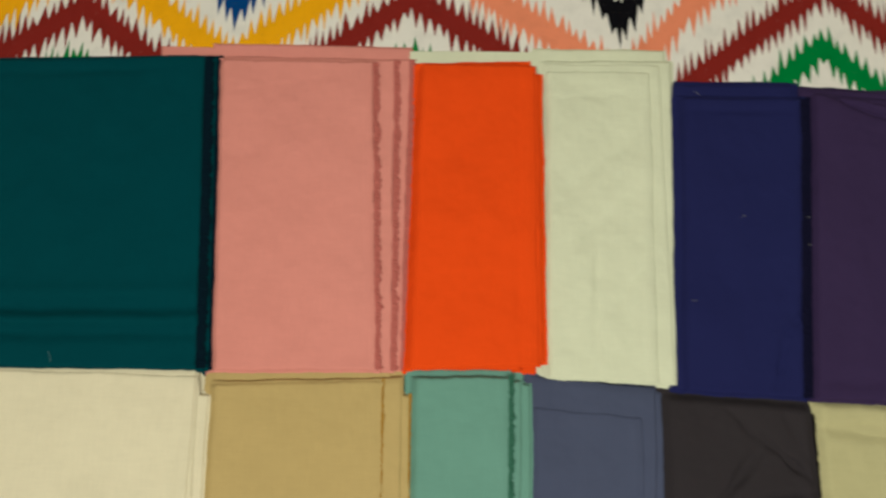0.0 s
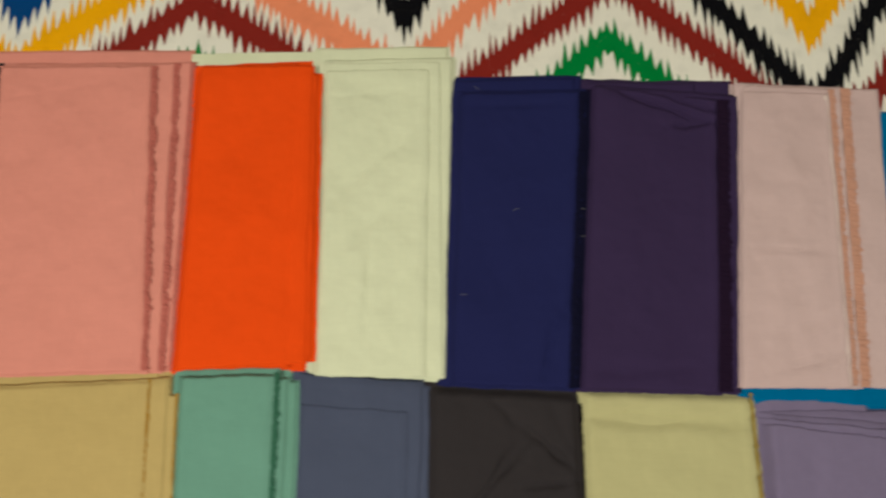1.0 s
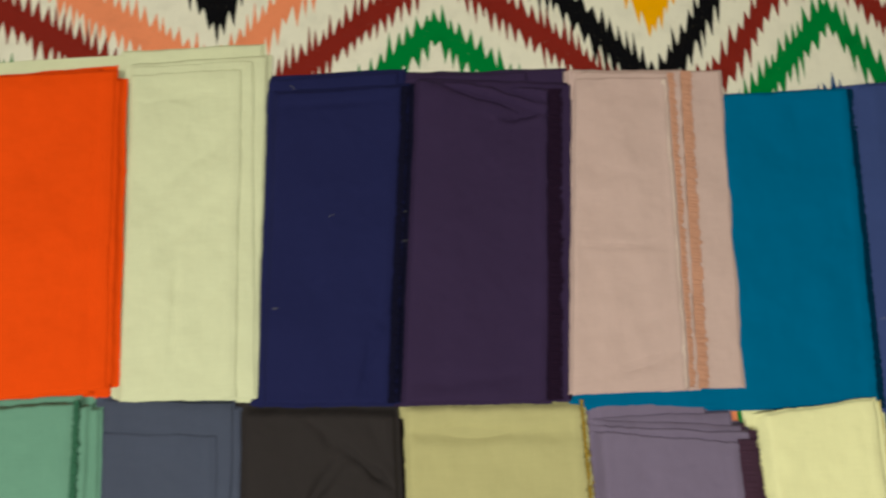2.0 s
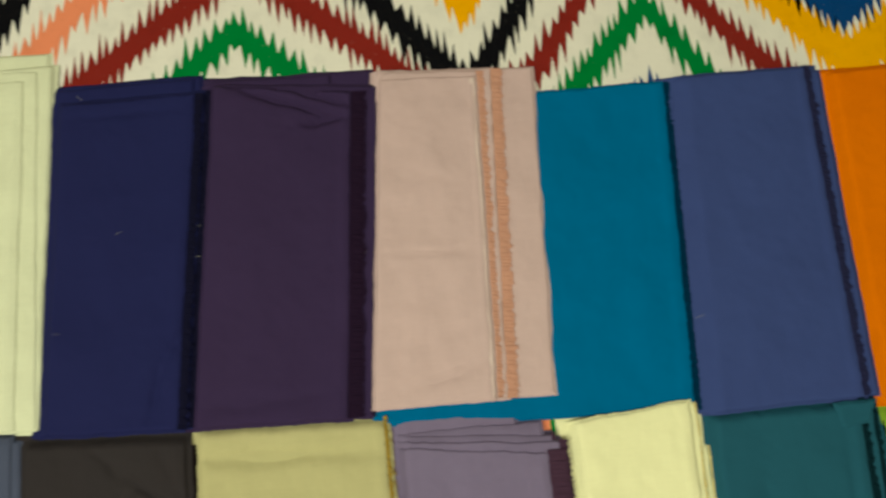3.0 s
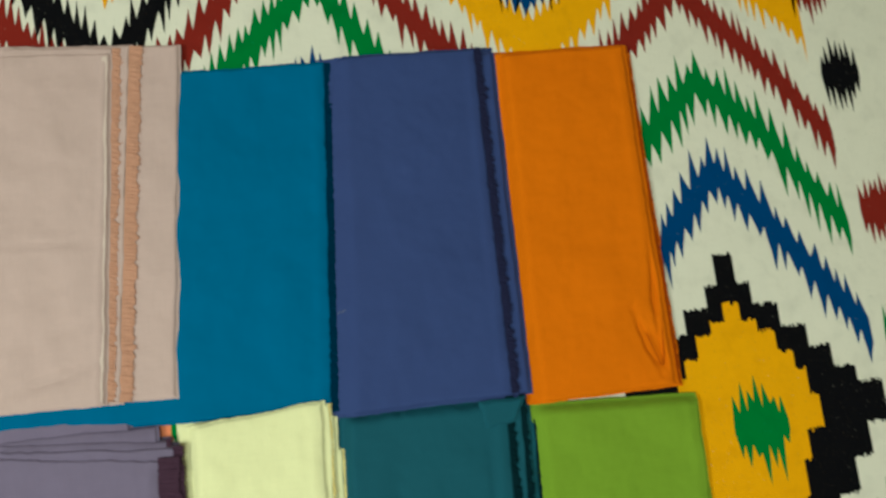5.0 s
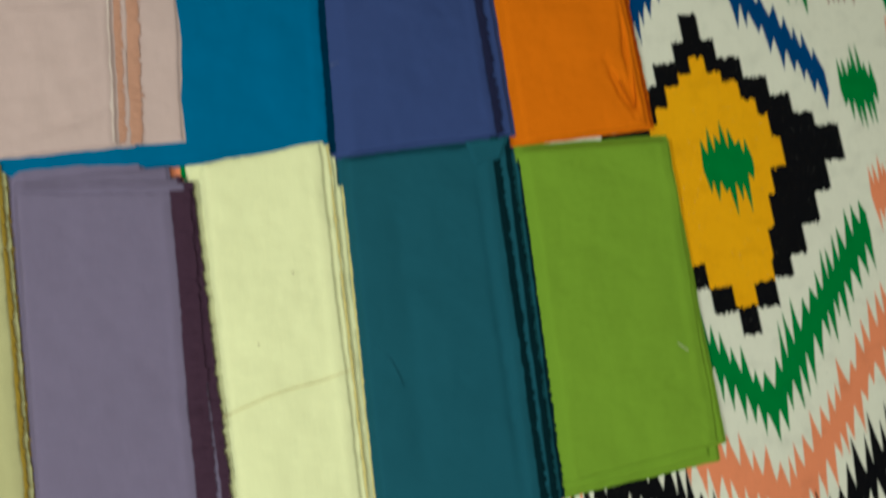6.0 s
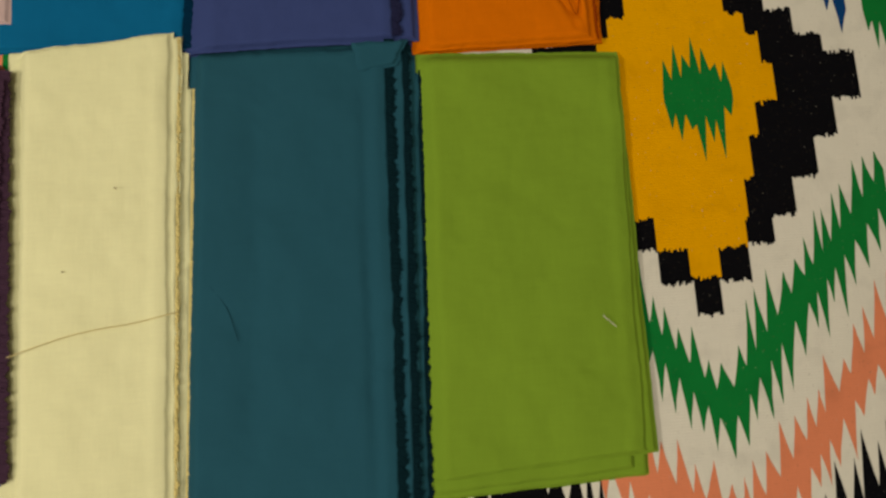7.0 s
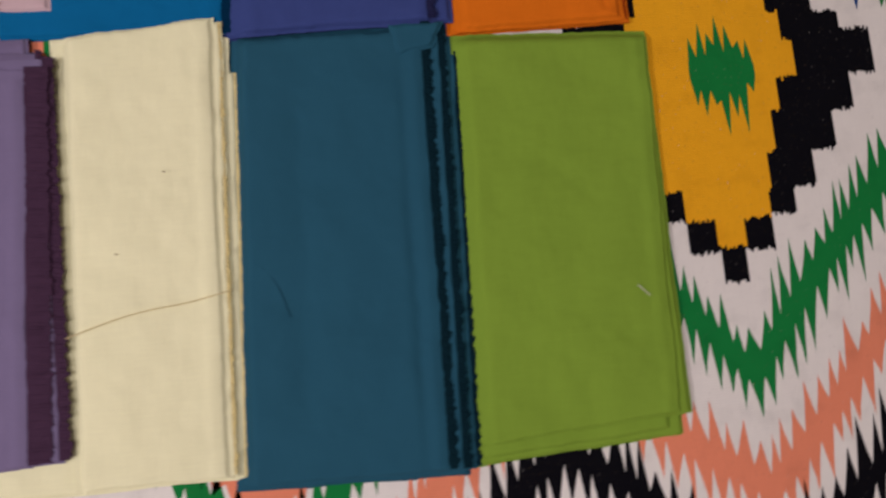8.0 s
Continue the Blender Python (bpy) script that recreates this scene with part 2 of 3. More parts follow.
zigzag(BLACK, [(0.6, 1.14), (0.708, 0.962), (0.82, 1.14)], core=0.022, label="black toothed chevron")
zigzag(YELLOW, [(1.265, 1.12), (1.377, 0.948), (1.49, 1.12)], core=0.024, label="yellow toothed chevron")
zigzag(BLUE, [(1.83, 1.02), (1.963, 0.905), (2.1, 1.02)], core=0.022, label="blue toothed chevron")
zigzag(GREEN, [(-0.3, 0.73), (-0.14, 0.85), (0.02, 0.73)], label="green toothed chevron")
zigzag(GREEN, [(0.22, 0.76), (0.383, 0.877), (0.54, 0.76)], label="green toothed chevron")
zigzag(GREEN, [(0.86, 0.76), (0.967, 0.866), (1.038, 0.93), (1.11, 0.866), (1.22, 0.76)], label="green toothed chevron")
zigzag(GREEN, [(1.47, 0.74), (1.557, 0.836), (1.652, 0.935), (1.724, 0.828), (1.8, 0.72)], label="green toothed chevron")
zigzag(BLUE, [(1.55, 0.70), (1.645, 0.795), (1.74, 0.70)], label="blue toothed chevron")
zigzag(GREEN, [(2.03, 0.57), (2.125, 0.679), (2.203, 0.752), (2.29, 0.669), (2.39, 0.528), (2.402, 0.51)], pitch=0.0140, core=0.014, tooth=0.048, label="green toothed chevron")
zigzag(BLUE, [(2.05, 0.43), (2.132, 0.53), (2.204, 0.612), (2.266, 0.546), (2.402, 0.362)], pitch=0.0140, core=0.0175, tooth=0.044, label="blue toothed chevron")
# below and between the cloths
zigzag(GREEN, [(2.05, 0.12), (2.1, 0.03), (2.128, -0.018), (2.162, -0.058), (2.203, -0.105), (2.242, -0.055), (2.29, 0.004), (2.35, 0.066), (2.415, 0.137)], pitch=0.0145, core=0.0148, tooth=0.052, label="green toothed chevron")
zigzag(SALMON, [(1.66, -0.38), (1.84, -0.185), (1.976, -0.06), (2.105, -0.165), (2.137, -0.186), (2.205, -0.228), (2.24, -0.198), (2.299, -0.136), (2.365, -0.06), (2.42, 0.0)], pitch=0.0145, core=0.0138, tooth=0.045, label="salmon toothed zigzag")
zigzag(BLACK, [(1.66, -0.52), (1.924, -0.20), (1.976, -0.168), (2.048, -0.21), (2.18, -0.34), (2.307, -0.237), (2.42, -0.15)], pitch=0.0155, core=0.010, tooth=0.054, label="black toothed zigzag")
zigzag(GREEN, [(1.50, -0.07), (1.66, -0.26), (1.83, -0.07)], pitch=0.0155, core=0.010, tooth=0.045, label="green toothed chevron")
zigzag(SALMON, [(1.55, -0.06), (1.655, -0.185), (1.76, -0.06)], pitch=0.0155, core=0.03, tooth=0.03, label="salmon toothed chevron")
zigzag(SALMON, [(1.36, 0.352), (1.4, 0.352), (1.44, 0.352)], core=0.03, tooth=0.02, label="salmon toothed band")
zigzag(GREEN, [(1.437, 0.345), (1.46, 0.345), (1.482, 0.345)], core=0.02, tooth=0.02, z=0.0008, label="green toothed band")

for k, tint in enumerate((MAROON, GREEN, BLACK)):
    low = -0.30 - 0.11 * k
    zigzag(tint, [(-0.6, low), (-0.36, low + 0.13), (-0.12, low - 0.05), (0.12, low + 0.13), (0.38, low - 0.05), (0.62, low + 0.13), (0.88, low - 0.05), (1.12, low + 0.13), (1.4, low - 0.05)], pitch=0.0155, core=0.014, tooth=0.044, label="toothed zigzag at the rug edge")

# stepped diamond
stepped(BLACK, 2.197, [(0.0145, 0.49), (0.035, 0.447), (0.07, 0.415), (0.107, 0.381), (0.137, 0.35), (0.17, 0.318), (0.206, 0.294)],
        [(0.0155, 0.0), (0.05, 0.036), (0.083, 0.075), (0.112, 0.105), (0.142, 0.148), (0.172, 0.194), (0.206, 0.238)], 0.0005, "stepped_diamond", "black stepped diamond border")
stepped(YELLOW, 2.197, [(0.013, 0.42), (0.033, 0.395), (0.058, 0.378), (0.08, 0.347), (0.096, 0.321), (0.107, 0.285)],
        [(0.016, 0.041), (0.05, 0.073), (0.056, 0.105), (0.068, 0.149), (0.081, 0.198), (0.096, 0.237), (0.107, 0.24)], 0.0009, "stepped_diamond_field", "mustard yellow stepped field",
        left=[(0.016, 0.041), (0.05, 0.073), (0.083, 0.11), (0.107, 0.15)])
burst(GREEN, 2.213, 0.249, 0.04, 0.078, 7, z=0.0013, label="green spiky motif", tips=((0.045, 0.039), (0.063, 0.052), (0.05, 0.04), (0.071, 0.078), (0.058, 0.056), (0.038, 0.076), (0.039, 0.026)))

# border column of small bursts and arrows
burst(BLACK, 2.437, 0.749, 0.031, 0.068, 7, label="black spiky motif")
burst(MAROON, 2.455, 0.536, 0.031, 0.068, 7, label="maroon spiky motif")
burst(GREEN, 2.453, 0.348, 0.031, 0.068, 7, label="green spiky motif")
burst(SALMON, 2.462, 0.175, 0.031, 0.068, 7, label="salmon spiky motif")
burst(BLUE, 2.46, 0.0, 0.031, 0.068, 7, label="blue spiky motif")
burst(MAROON, 2.41, 0.90, 0.031, 0.068, 7, label="maroon spiky motif")
burst(YELLOW, 2.538, 0.60, 0.03, 0.07, 5, label="yellow border lozenge")
burst(BLUE, 2.523, 0.68, 0.017, 0.06, 2, z=0.0008, label="blue border lozenge")
burst(GREEN, 2.56, 0.50, 0.03, 0.07, 5, label="green border lozenge")
burst(SALMON, 2.55, 0.40, 0.03, 0.07, 5, label="salmon border lozenge")
burst(GREEN, 2.585, 0.79, 0.022, 0.06, 4, label="green border lozenge")


# ---- folded cloths ----
def edge_noise(a, k, seed):
    return 0.7 * k * noise.noise(Vector((a * 6.0, seed * 7.3, 0.5))) + 0.35 * k * noise.noise(Vector((a * 31.0, seed * 5.7, 2.5))) + 0.2 * k * noise.noise(Vector((a * 130.0, seed * 3.1, 4.5)))


def lines(length, step, rim):
    """Spacing across a sheet, close together near both rims."""
    ends = [0, rim * 0.15, rim * 0.4, rim * 0.75, rim * 1.2]
    n = max(4, int((length - 2.6 * rim) / step))
    inner = [rim * 1.5 + (length - 3 * rim) * i / n for i in range(n + 1)]
    return [e / length for e in ends] + [e / length for e in inner] + [1 - e / length for e in reversed(ends)]


class Patch:
    """A four-sided patch of the rug on which one stack of cloth lies."""

    def __init__(self, tl, tr, br, bl):
        self.tl, self.tr, self.br, self.bl = (Vector(p) for p in (tl, tr, br, bl))
        self.w = ((self.tr - self.tl).length + (self.br - self.bl).length) / 2
        self.h = ((self.tl - self.bl).length + (self.tr - self.br).length) / 2

    def at(self, u, v):
        top, low = self.tl.lerp(self.tr, u), self.bl.lerp(self.br, u)
        return top.lerp(low, v)


def sheet_mesh(patch, z0, th, r=(0, 0), l=(0, 0), t=(0, 0), b=(0, 0), seed=1, rag=0.0, wrinkle=0.0006, groove=0.0, floor=0.0, creases=(), puff=0.0, roll=0.0, top_drop=0.0, step=0.0065):
    """One folded layer: a soft slab with rounded rims. r, l: insets at its top and low end; t, b: insets at its left and right end."""
    rim = max(0.003, min(0.005, th * 1.2))
    flare = th * 1.1
    us, vs = lines(patch.w, step, rim), lines(patch.h, step, rim)
    bm = bmesh.new()
    grid, scale = [], {}

    def squash(across, down):
        """How far the stack is pressed down near its left rim, under the next cloth, and near its top rim."""
        k = 1.0
        if groove > 0:
            f = min(1.0, max(0.0, across / groove))
            k *= 0.12 + 0.88 * f * f * (3 - 2 * f)
        if top_drop > 0:
            f = min(1.0, max(0.0, down / top_drop))
            k *= 0.12 + 0.88 * f * f * (3 - 2 * f)
        return k

    for j, q in enumerate(vs):
        row = []
        for i, p in enumerate(us):
            lu, ru = (l[0] + (l[1] - l[0]) * q) / patch.w, 1 - (r[0] + (r[1] - r[0]) * q) / patch.w
            tv, bv = (t[0] + (t[1] - t[0]) * p) / patch.h, 1 - (b[0] + (b[1] - b[0]) * p) / patch.h
            lu += edge_noise(q, 0.002, seed) / patch.w * (1 - p)
            ru += (edge_noise(q, 0.0026, seed + 3) + rag * noise.noise(Vector((q * 260, seed, 9)))) / patch.w * p
            tv += (edge_noise(p, 0.0024, seed + 5) + 0.7 * rag * noise.noise(Vector((p * 120, seed, 2)))) / patch.h * (1 - q)
            bv += edge_noise(p, 0.0024, seed + 8) / patch.h * q
            xy = patch.at(lu + (ru - lu) * p, tv + (bv - tv) * q)
            de = min(p * patch.w, (1 - p) * patch.w, q * patch.h, (1 - q) * patch.h)
            k = min(1.0, de / rim)
            fall = math.sqrt(max(0.0, 1 - (1 - k) ** 2))
            z = th * (0.3 + 0.7 * fall)
            inner = min(1.0, de / 0.02)
            z += wrinkle * inner * (noise.noise(Vector((xy.x * 9, xy.y * 9, seed))) + 0.5 * noise.noise(Vector((xy.x * 28, xy.y * 20, seed + 2))))
            z += puff * inner * math.sin(math.pi * min(1, max(0, p))) ** 0.5
            far = (1 - p) * patch.w
            z += roll * math.exp(-(((far - 0.012) / 0.006) ** 2)) * min(1.0, q * patch.h / 0.02)
            for (u0, v0, u1, v1, depth, width) in creases:
                a, c = Vector((u0 * patch.w, v0 * patch.h)), Vector((u1 * patch.w, v1 * patch.h))
                here, ax = Vector((p * patch.w, q * patch.h)), c - a
                s = max(0.0, min(1.0, (here - a).dot(ax) / ax.length_squared))
                wob = 0.006 * noise.noise(Vector((s * 4, seed, u0 * 9)))
                gap = abs((here - a - ax * s).length + wob * (1 if 0 < s < 1 else 0))
                z -= 1.25 * depth * math.exp(-((gap / width) ** 2)) * math.sin(math.pi * max(0.08, min(0.92, s)))
            k = squash(p * patch.w, q * patch.h)
            row.append(bm.verts.new((xy.x, xy.y, floor + (z0 + z - floor) * k)))
            scale[row[-1]] = k
        grid.append(row)
    n, m = len(us), len(vs)
    for j in range(m - 1):
        for i in range(n - 1):
            bm.faces.new((grid[j][i], grid[j + 1][i], grid[j + 1][i + 1], grid[j][i + 1]))
    ring = [grid[0][i] for i in range(n)] + [grid[j][n - 1] for j in range(1, m)] + [grid[m - 1][i] for i in range(n - 2, -1, -1)] + [grid[j][0] for j in range(m - 2, 0, -1)]
    centre = sum((v.co for v in ring), Vector()) / len(ring)
    low = []
    for v in ring:
        out = Vector((math.copysign(1, v.co.x - centre.x) * flare, math.copysign(0.5, v.co.y - centre.y) * flare))
        low.append(bm.verts.new((v.co.x + out.x, v.co.y + out.y, max(0.0, floor + (z0 - 0.0003 - floor) * scale[v]))))
    for k in range(len(ring)):
        k2 = (k + 1) % len(ring)
        bm.faces.new((ring[k], ring[k2], low[k2], low[k]))
    bm.faces.new(low[::-1])
    for f in bm.faces:
        f.smooth = True
    return bm


def fringe_mesh(patch, z, r, t, b, seed, reach=0.004):
    """The raw edge of a layer: an uneven band of matted cut threads with strays standing out of it. Wide dark bands
    also stand in for edge shade.
    """
    bm = bmesh.new()
    g = random.Random(seed * 11 + 3)
    v, end = t[1] / patch.h, 1 - b[1] / patch.h
    rows, strays = [], []
    ragged = min(0.5 * reach, 0.0042)
    while v < end:
        u = 1 - (r[0] + (r[1] - r[0]) * v) / patch.w
        way = (patch.at(u + 0.02, v) - patch.at(u, v)).normalized()
        base = patch.at(u, v) - way * 0.001
        wide = 0.001 + max(0.15 * reach, 0.72 * reach + ragged * (0.8 * noise.noise(Vector((v * 19, seed, 1))) + 0.9 * noise.noise(Vector((v * 75, seed, 5))) + g.uniform(-0.25, 0.25)))
        tip, mid = base + way * wide, base + way * wide * 0.6
        bump = g.uniform(-0.0007, 0.0008)
        rows.append([bm.verts.new((base.x, base.y, z)), bm.verts.new((mid.x, mid.y, z - 0.0003 + bump)), bm.verts.new((tip.x, tip.y, z - 0.001)), bm.verts.new((tip.x, tip.y, z - 0.0022))])
        if g.random() < 0.45:
            strays.append((tip, way))
        v += 0.0016 / patch.h * g.uniform(0.6, 1.4)
    for one, two in zip(rows, rows[1:]):
        for k in range(3):
            bm.faces.new((one[k], two[k], two[k + 1], one[k + 1]))
    for tip, way in strays:
        side = Vector((-way.y, way.x))
        far = tip + way * g.uniform(0.001, 0.0032) + side * g.uniform(-0.002, 0.002)
        root, w = tip - way * 0.002, side * 0.0003
        quad = [(root - w, z - 0.0008), (root + w, z - 0.0008), (far + w * 0.5, z - 0.0016), (far - w * 0.5, z - 0.0016)]
        top = [bm.verts.new((p.x, p.y, q + 0.0003)) for p, q in quad]
        low = [bm.verts.new((p.x, p.y, q - 0.0002)) for p, q in quad]
        bm.faces.new(top)
        bm.faces.new(low[::-1])
        for k in range(4):
            bm.faces.new((top[k], low[k], low[(k + 1) % 4], top[(k + 1) % 4]))
    return bm


cloth_seed = [0]


def cloth(label, colour, quad, sheets, thread=None, rough=0.85, z0=0.0, groove=0.018, floor=0.003, drop=0.0, tall=1.15, spec=0.06, vary=0.13, under=(0.014, 0.006, 0.008)):
    """A stack of folded layers, from the lowest up. Each: dict(th, r, l, t, b, fray, creases, wrinkle)."""
    patch = Patch(*quad)
    ob = new("folded_cloth")
    tagged(ob, label, "cloth", group="folded cloths on the rug")
    mat = fabric("cotton_" + label.split()[0], colour, vary=vary, rough=rough, spec=spec)
    # Thread colour: deeper cut yarn, with the shade beside layer edges painted in.
    edge = fabric("shaded_cut_thread_" + label.split()[0], thread or shade_of(colour, 0.45), rough=0.95, spec=0.05, vary=0.45, blotch=170.0)
    z = z0
    if under:
        cloth_seed[0] += 1
        bm = sheet_mesh(patch, 0.0, 0.004, r=(under[3] if len(under) > 3 else 0.008,) * 2, l=(-under[0],) * 2, t=(-under[1],) * 2, b=(-under[2],) * 2, seed=cloth_seed[0], wrinkle=0.0003, step=0.014)
        part("fold_layer", bm, mat, ob)
        z += 0.0035
    for k, s in enumerate(sheets):
        cloth_seed[0] += 1
        pair = {key: (s[key] if isinstance(s.get(key), tuple) else (s.get(key, -0.008 if key == "l" else 0.0),) * 2) for key in ("r", "l", "t", "b")}
        top = k == len(sheets) - 1
        at, th = s.get("z", z), s["th"] * tall
        pair["t"] = tuple(v - 0.006 * (drop > 0) for v in pair["t"])
        bm = sheet_mesh(patch, at, th, seed=cloth_seed[0], rag=0.0022 if s.get("fray") else 0.0, wrinkle=2.0 * s.get("wrinkle", 0.0011 if top else 0.0004),
                        groove=0.0 if "z" in s else groove, floor=floor if "z" not in s else 0.0, top_drop=drop, creases=s.get("creases", ()), roll=0.0014 if top else 0.0, step=0.0036 if top else 0.011, **pair)
        layer = part("top_layer" if top else "fold_layer", bm, mat, ob)
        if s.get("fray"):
            part("frayed_edge", fringe_mesh(patch, at + th * 0.75, pair["r"], pair["t"], pair["b"], cloth_seed[0], s["fray"] * 1.5), edge, layer, "raw edge of loose threads, darkened to carry edge shade")
        if "edge_band" in s:
            tint, wide = s["edge_band"]
            bm = sheet_mesh(patch, at + th * 0.98, 0.0008, r=(pair["r"][0] + 0.002, pair["r"][1] + 0.002), l=(patch.w - pair["r"][0] - wide, patch.w - pair["r"][1] - wide),
                            t=(pair["t"][0] + 0.003,) * 2, b=(pair["b"][0] + 0.003,) * 2, seed=cloth_seed[0], wrinkle=0.0, step=0.008)
            part("selvedge", bm, fabric("selvedge_cotton", tint), layer, "paler woven selvedge strip")
        if "z" not in s:
            z += th
    return ob


# upper row
cloth("deep bottle green cotton cloth folded flat, raw edges", lin(0, 60, 66), ((-0.29, 0.846), (0.079, 0.869), (0.107, 0.393), (-0.24, 0.392)), [
    dict(th=0.007, fray=0.007), dict(th=0.006, r=0.016, t=0.003, fray=0.011, creases=((-0.6, 0.785, 1.5, 0.765, -0.003, 0.012), (-0.6, 0.83, 1.5, 0.81, 0.0048, 0.010), (-0.6, 0.868, 1.5, 0.848, -0.0045, 0.010), (-0.6, 0.905, 1.5, 0.885, 0.0048, 0.010), (0.0, 0.05, 1.0, 0.04, 0.002, 0.006)))],
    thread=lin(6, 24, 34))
cloth("rose pink cotton cloth folded, layers fanned at edge", lin(213, 138, 124), ((0.085, 0.887), (0.384, 0.893), (0.381, 0.398), (0.113, 0.393)), [
    dict(th=0.003, r=(0.024, 0.01), l=(-0.09, -0.09), b=0.44, z=0.0), dict(th=0.004, r=(0.008, 0.006), t=0.016, fray=0.007), dict(th=0.004, r=(0.032, 0.02), t=0.02, fray=0.007),
    dict(th=0.005, r=(0.063, 0.043), t=0.027, fray=0.006, creases=((0.05, 0.12, 0.8, 0.05, 0.0008, 0.004),))], thread=lin(176, 98, 88))
cloth("bright orange red cotton cloth folded, notched corners", lin(232, 74, 14), ((0.389, 0.868), (0.574, 0.879), (0.578, 0.403), (0.384, 0.400)), [
    dict(th=0.006, r=(0.034, 0.03)), dict(th=0.006, t=(0.008, 0.024), b=(0.002, 0.012)), dict(th=0.0026, r=0.008, t=(0.004, 0.012), b=(0.001, 0.006), creases=((0.87, 0.02, 0.86, 0.98, 0.0012, 0.005),))])
cloth("pale cream cotton cloth folded with slipped layers", lin(210, 213, 182), ((0.586, 0.899), (0.786, 0.905), (0.772, 0.388), (0.585, 0.392)), [
    dict(th=0.003, r=(0.034, 0.02), l=(-0.21, -0.21), b=0.45, z=0.0), dict(th=0.005, t=0.016), dict(th=0.002, r=(0.02, 0.004), t=0.024),
    dict(th=0.0022, r=(0.037, 0.03), t=0.038, wrinkle=0.0012, creases=((0.1, 0.45, 1.0, 0.18, 0.002, 0.012), (0.2, 0.62, 1.0, 0.36, 0.0016, 0.012), (0.46, 0.97, 0.5, 0.5, 0.0018, 0.005), (0.6, 0.8, 1.0, 0.6, 0.0015, 0.009), (0.0, 0.1, 0.9, 0.07, 0.001, 0.006)))])
cloth("navy blue cotton cloth folded, frayed selvedge", lin(31, 34, 77), ((0.79, 0.851), (1.0, 0.858), (0.962, 0.371), (0.772, 0.378)), [
    dict(th=0.004, r=(0.02, 0.0)), dict(th=0.004, t=0.022, fray=0.009), dict(th=0.006, fray=0.009, r=(0.012, 0.012), t=0.028, l=(0.0, 0.0), creases=((0.78, 1.0, 0.86, 0.8, 0.004, 0.006), (0.84, 0.82, 1.05, 0.7, 0.003, 0.006), (0.0, 0.05, 1.0, 0.045, 0.002, 0.006)))],
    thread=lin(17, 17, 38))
# The wide near-black fringe paints the shadow band at the purple cloth's right side.
cloth("dark aubergine purple cotton cloth folded, rumpled top", lin(53, 40, 71), ((1.008, 0.85), (1.242, 0.849), (1.201, 0.364), (0.969, 0.37)), [
    dict(th=0.004, r=(0.07, 0.02)), dict(th=0.005, t=(0.006, 0.022), fray=0.005), dict(th=0.006, r=(0.036, 0.031), t=(0.01, 0.032), fray=0.017,
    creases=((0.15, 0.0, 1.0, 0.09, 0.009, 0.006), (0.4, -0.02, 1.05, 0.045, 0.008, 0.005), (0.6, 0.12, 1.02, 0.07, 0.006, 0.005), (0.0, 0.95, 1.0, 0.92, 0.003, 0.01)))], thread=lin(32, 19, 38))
# Dark teal fringe stands in for the shaded gap towards the denim cloth.
cloth("teal blue cotton cloth folded under the pink one", lin(0, 98, 144), ((1.262, 0.80), (1.664, 0.807), (1.638, 0.331), (1.206, 0.350)), [
    dict(th=0.004, r=-0.004), dict(th=0.004, r=0.002, t=0.001, b=0.001, fray=0.012)], thread=lin(0, 40, 66), groove=0.0, under=())
cloth("dusty pale pink cotton cloth with brown fringed edges", lin(194, 168, 166), ((1.248, 0.85), (1.467, 0.843), (1.446, 0.371), (1.206, 0.373)), [
    dict(th=0.003, t=0.0, l=(-0.075, -0.02), b=0.43, r=0.02, z=0.0), dict(th=0.003, t=0.004), dict(th=0.003, r=(0.064, 0.062), t=0.004, fray=0.0135), dict(th=0.002, r=(0.086, 0.076), t=0.008, b=0.002, fray=0.009),
    dict(th=0.0022, r=(0.088, 0.077), t=0.018, wrinkle=0.0014, edge_band=(lin(212, 192, 186), 0.010), creases=((0.25, 0.96, 1.0, 0.88, 0.0026, 0.01), (0.0, 0.55, 1.0, 0.56, 0.0014, 0.006), (0.5, 0.82, 1.0, 0.76, 0.0015, 0.01), (0.0, 0.3, 0.9, 0.33, 0.001, 0.012)))],
    thread=lin(188, 140, 120), z0=0.009, floor=0.0095, groove=0.014, under=())
cloth("denim blue cotton cloth folded, frayed dark edge", lin(56, 70, 122), ((1.669, 0.807), (1.905, 0.813), (1.9, 0.33), (1.643, 0.327)), [
    dict(th=0.004, t=0.014, b=0.014), dict(th=0.004, r=(0.008, 0.006), t=0.006), dict(th=0.006, r=(0.034, 0.028), fray=0.009)], thread=lin(34, 36, 66), groove=0.042)
cloth("marigold orange cotton cloth folded, creased corner", lin(216, 110, 3), ((1.91, 0.804), (2.101, 0.808), (2.104, 0.319), (1.905, 0.316)), [
    dict(th=0.004, t=(0.0, 0.01), fray=0.002), dict(th=0.004, r=(0.004, 0.003), t=0.001, fray=0.003), dict(th=0.005, r=(0.010, 0.012), t=0.003, wrinkle=0.001,
    creases=((0.78, 0.78, 0.93, 0.97, 0.007, 0.005), (0.97, 0.6, 0.93, 0.97, 0.008, 0.005), (0.86, 0.8, 0.98, 0.98, 0.006, 0.004), (0.55, 0.8, 0.9, 0.76, 0.002, 0.009), (0.3, 0.58, 0.9, 0.6, 0.0015, 0.014)))], thread=lin(150, 60, 5), under=(0.014, 0.006, 0.0))
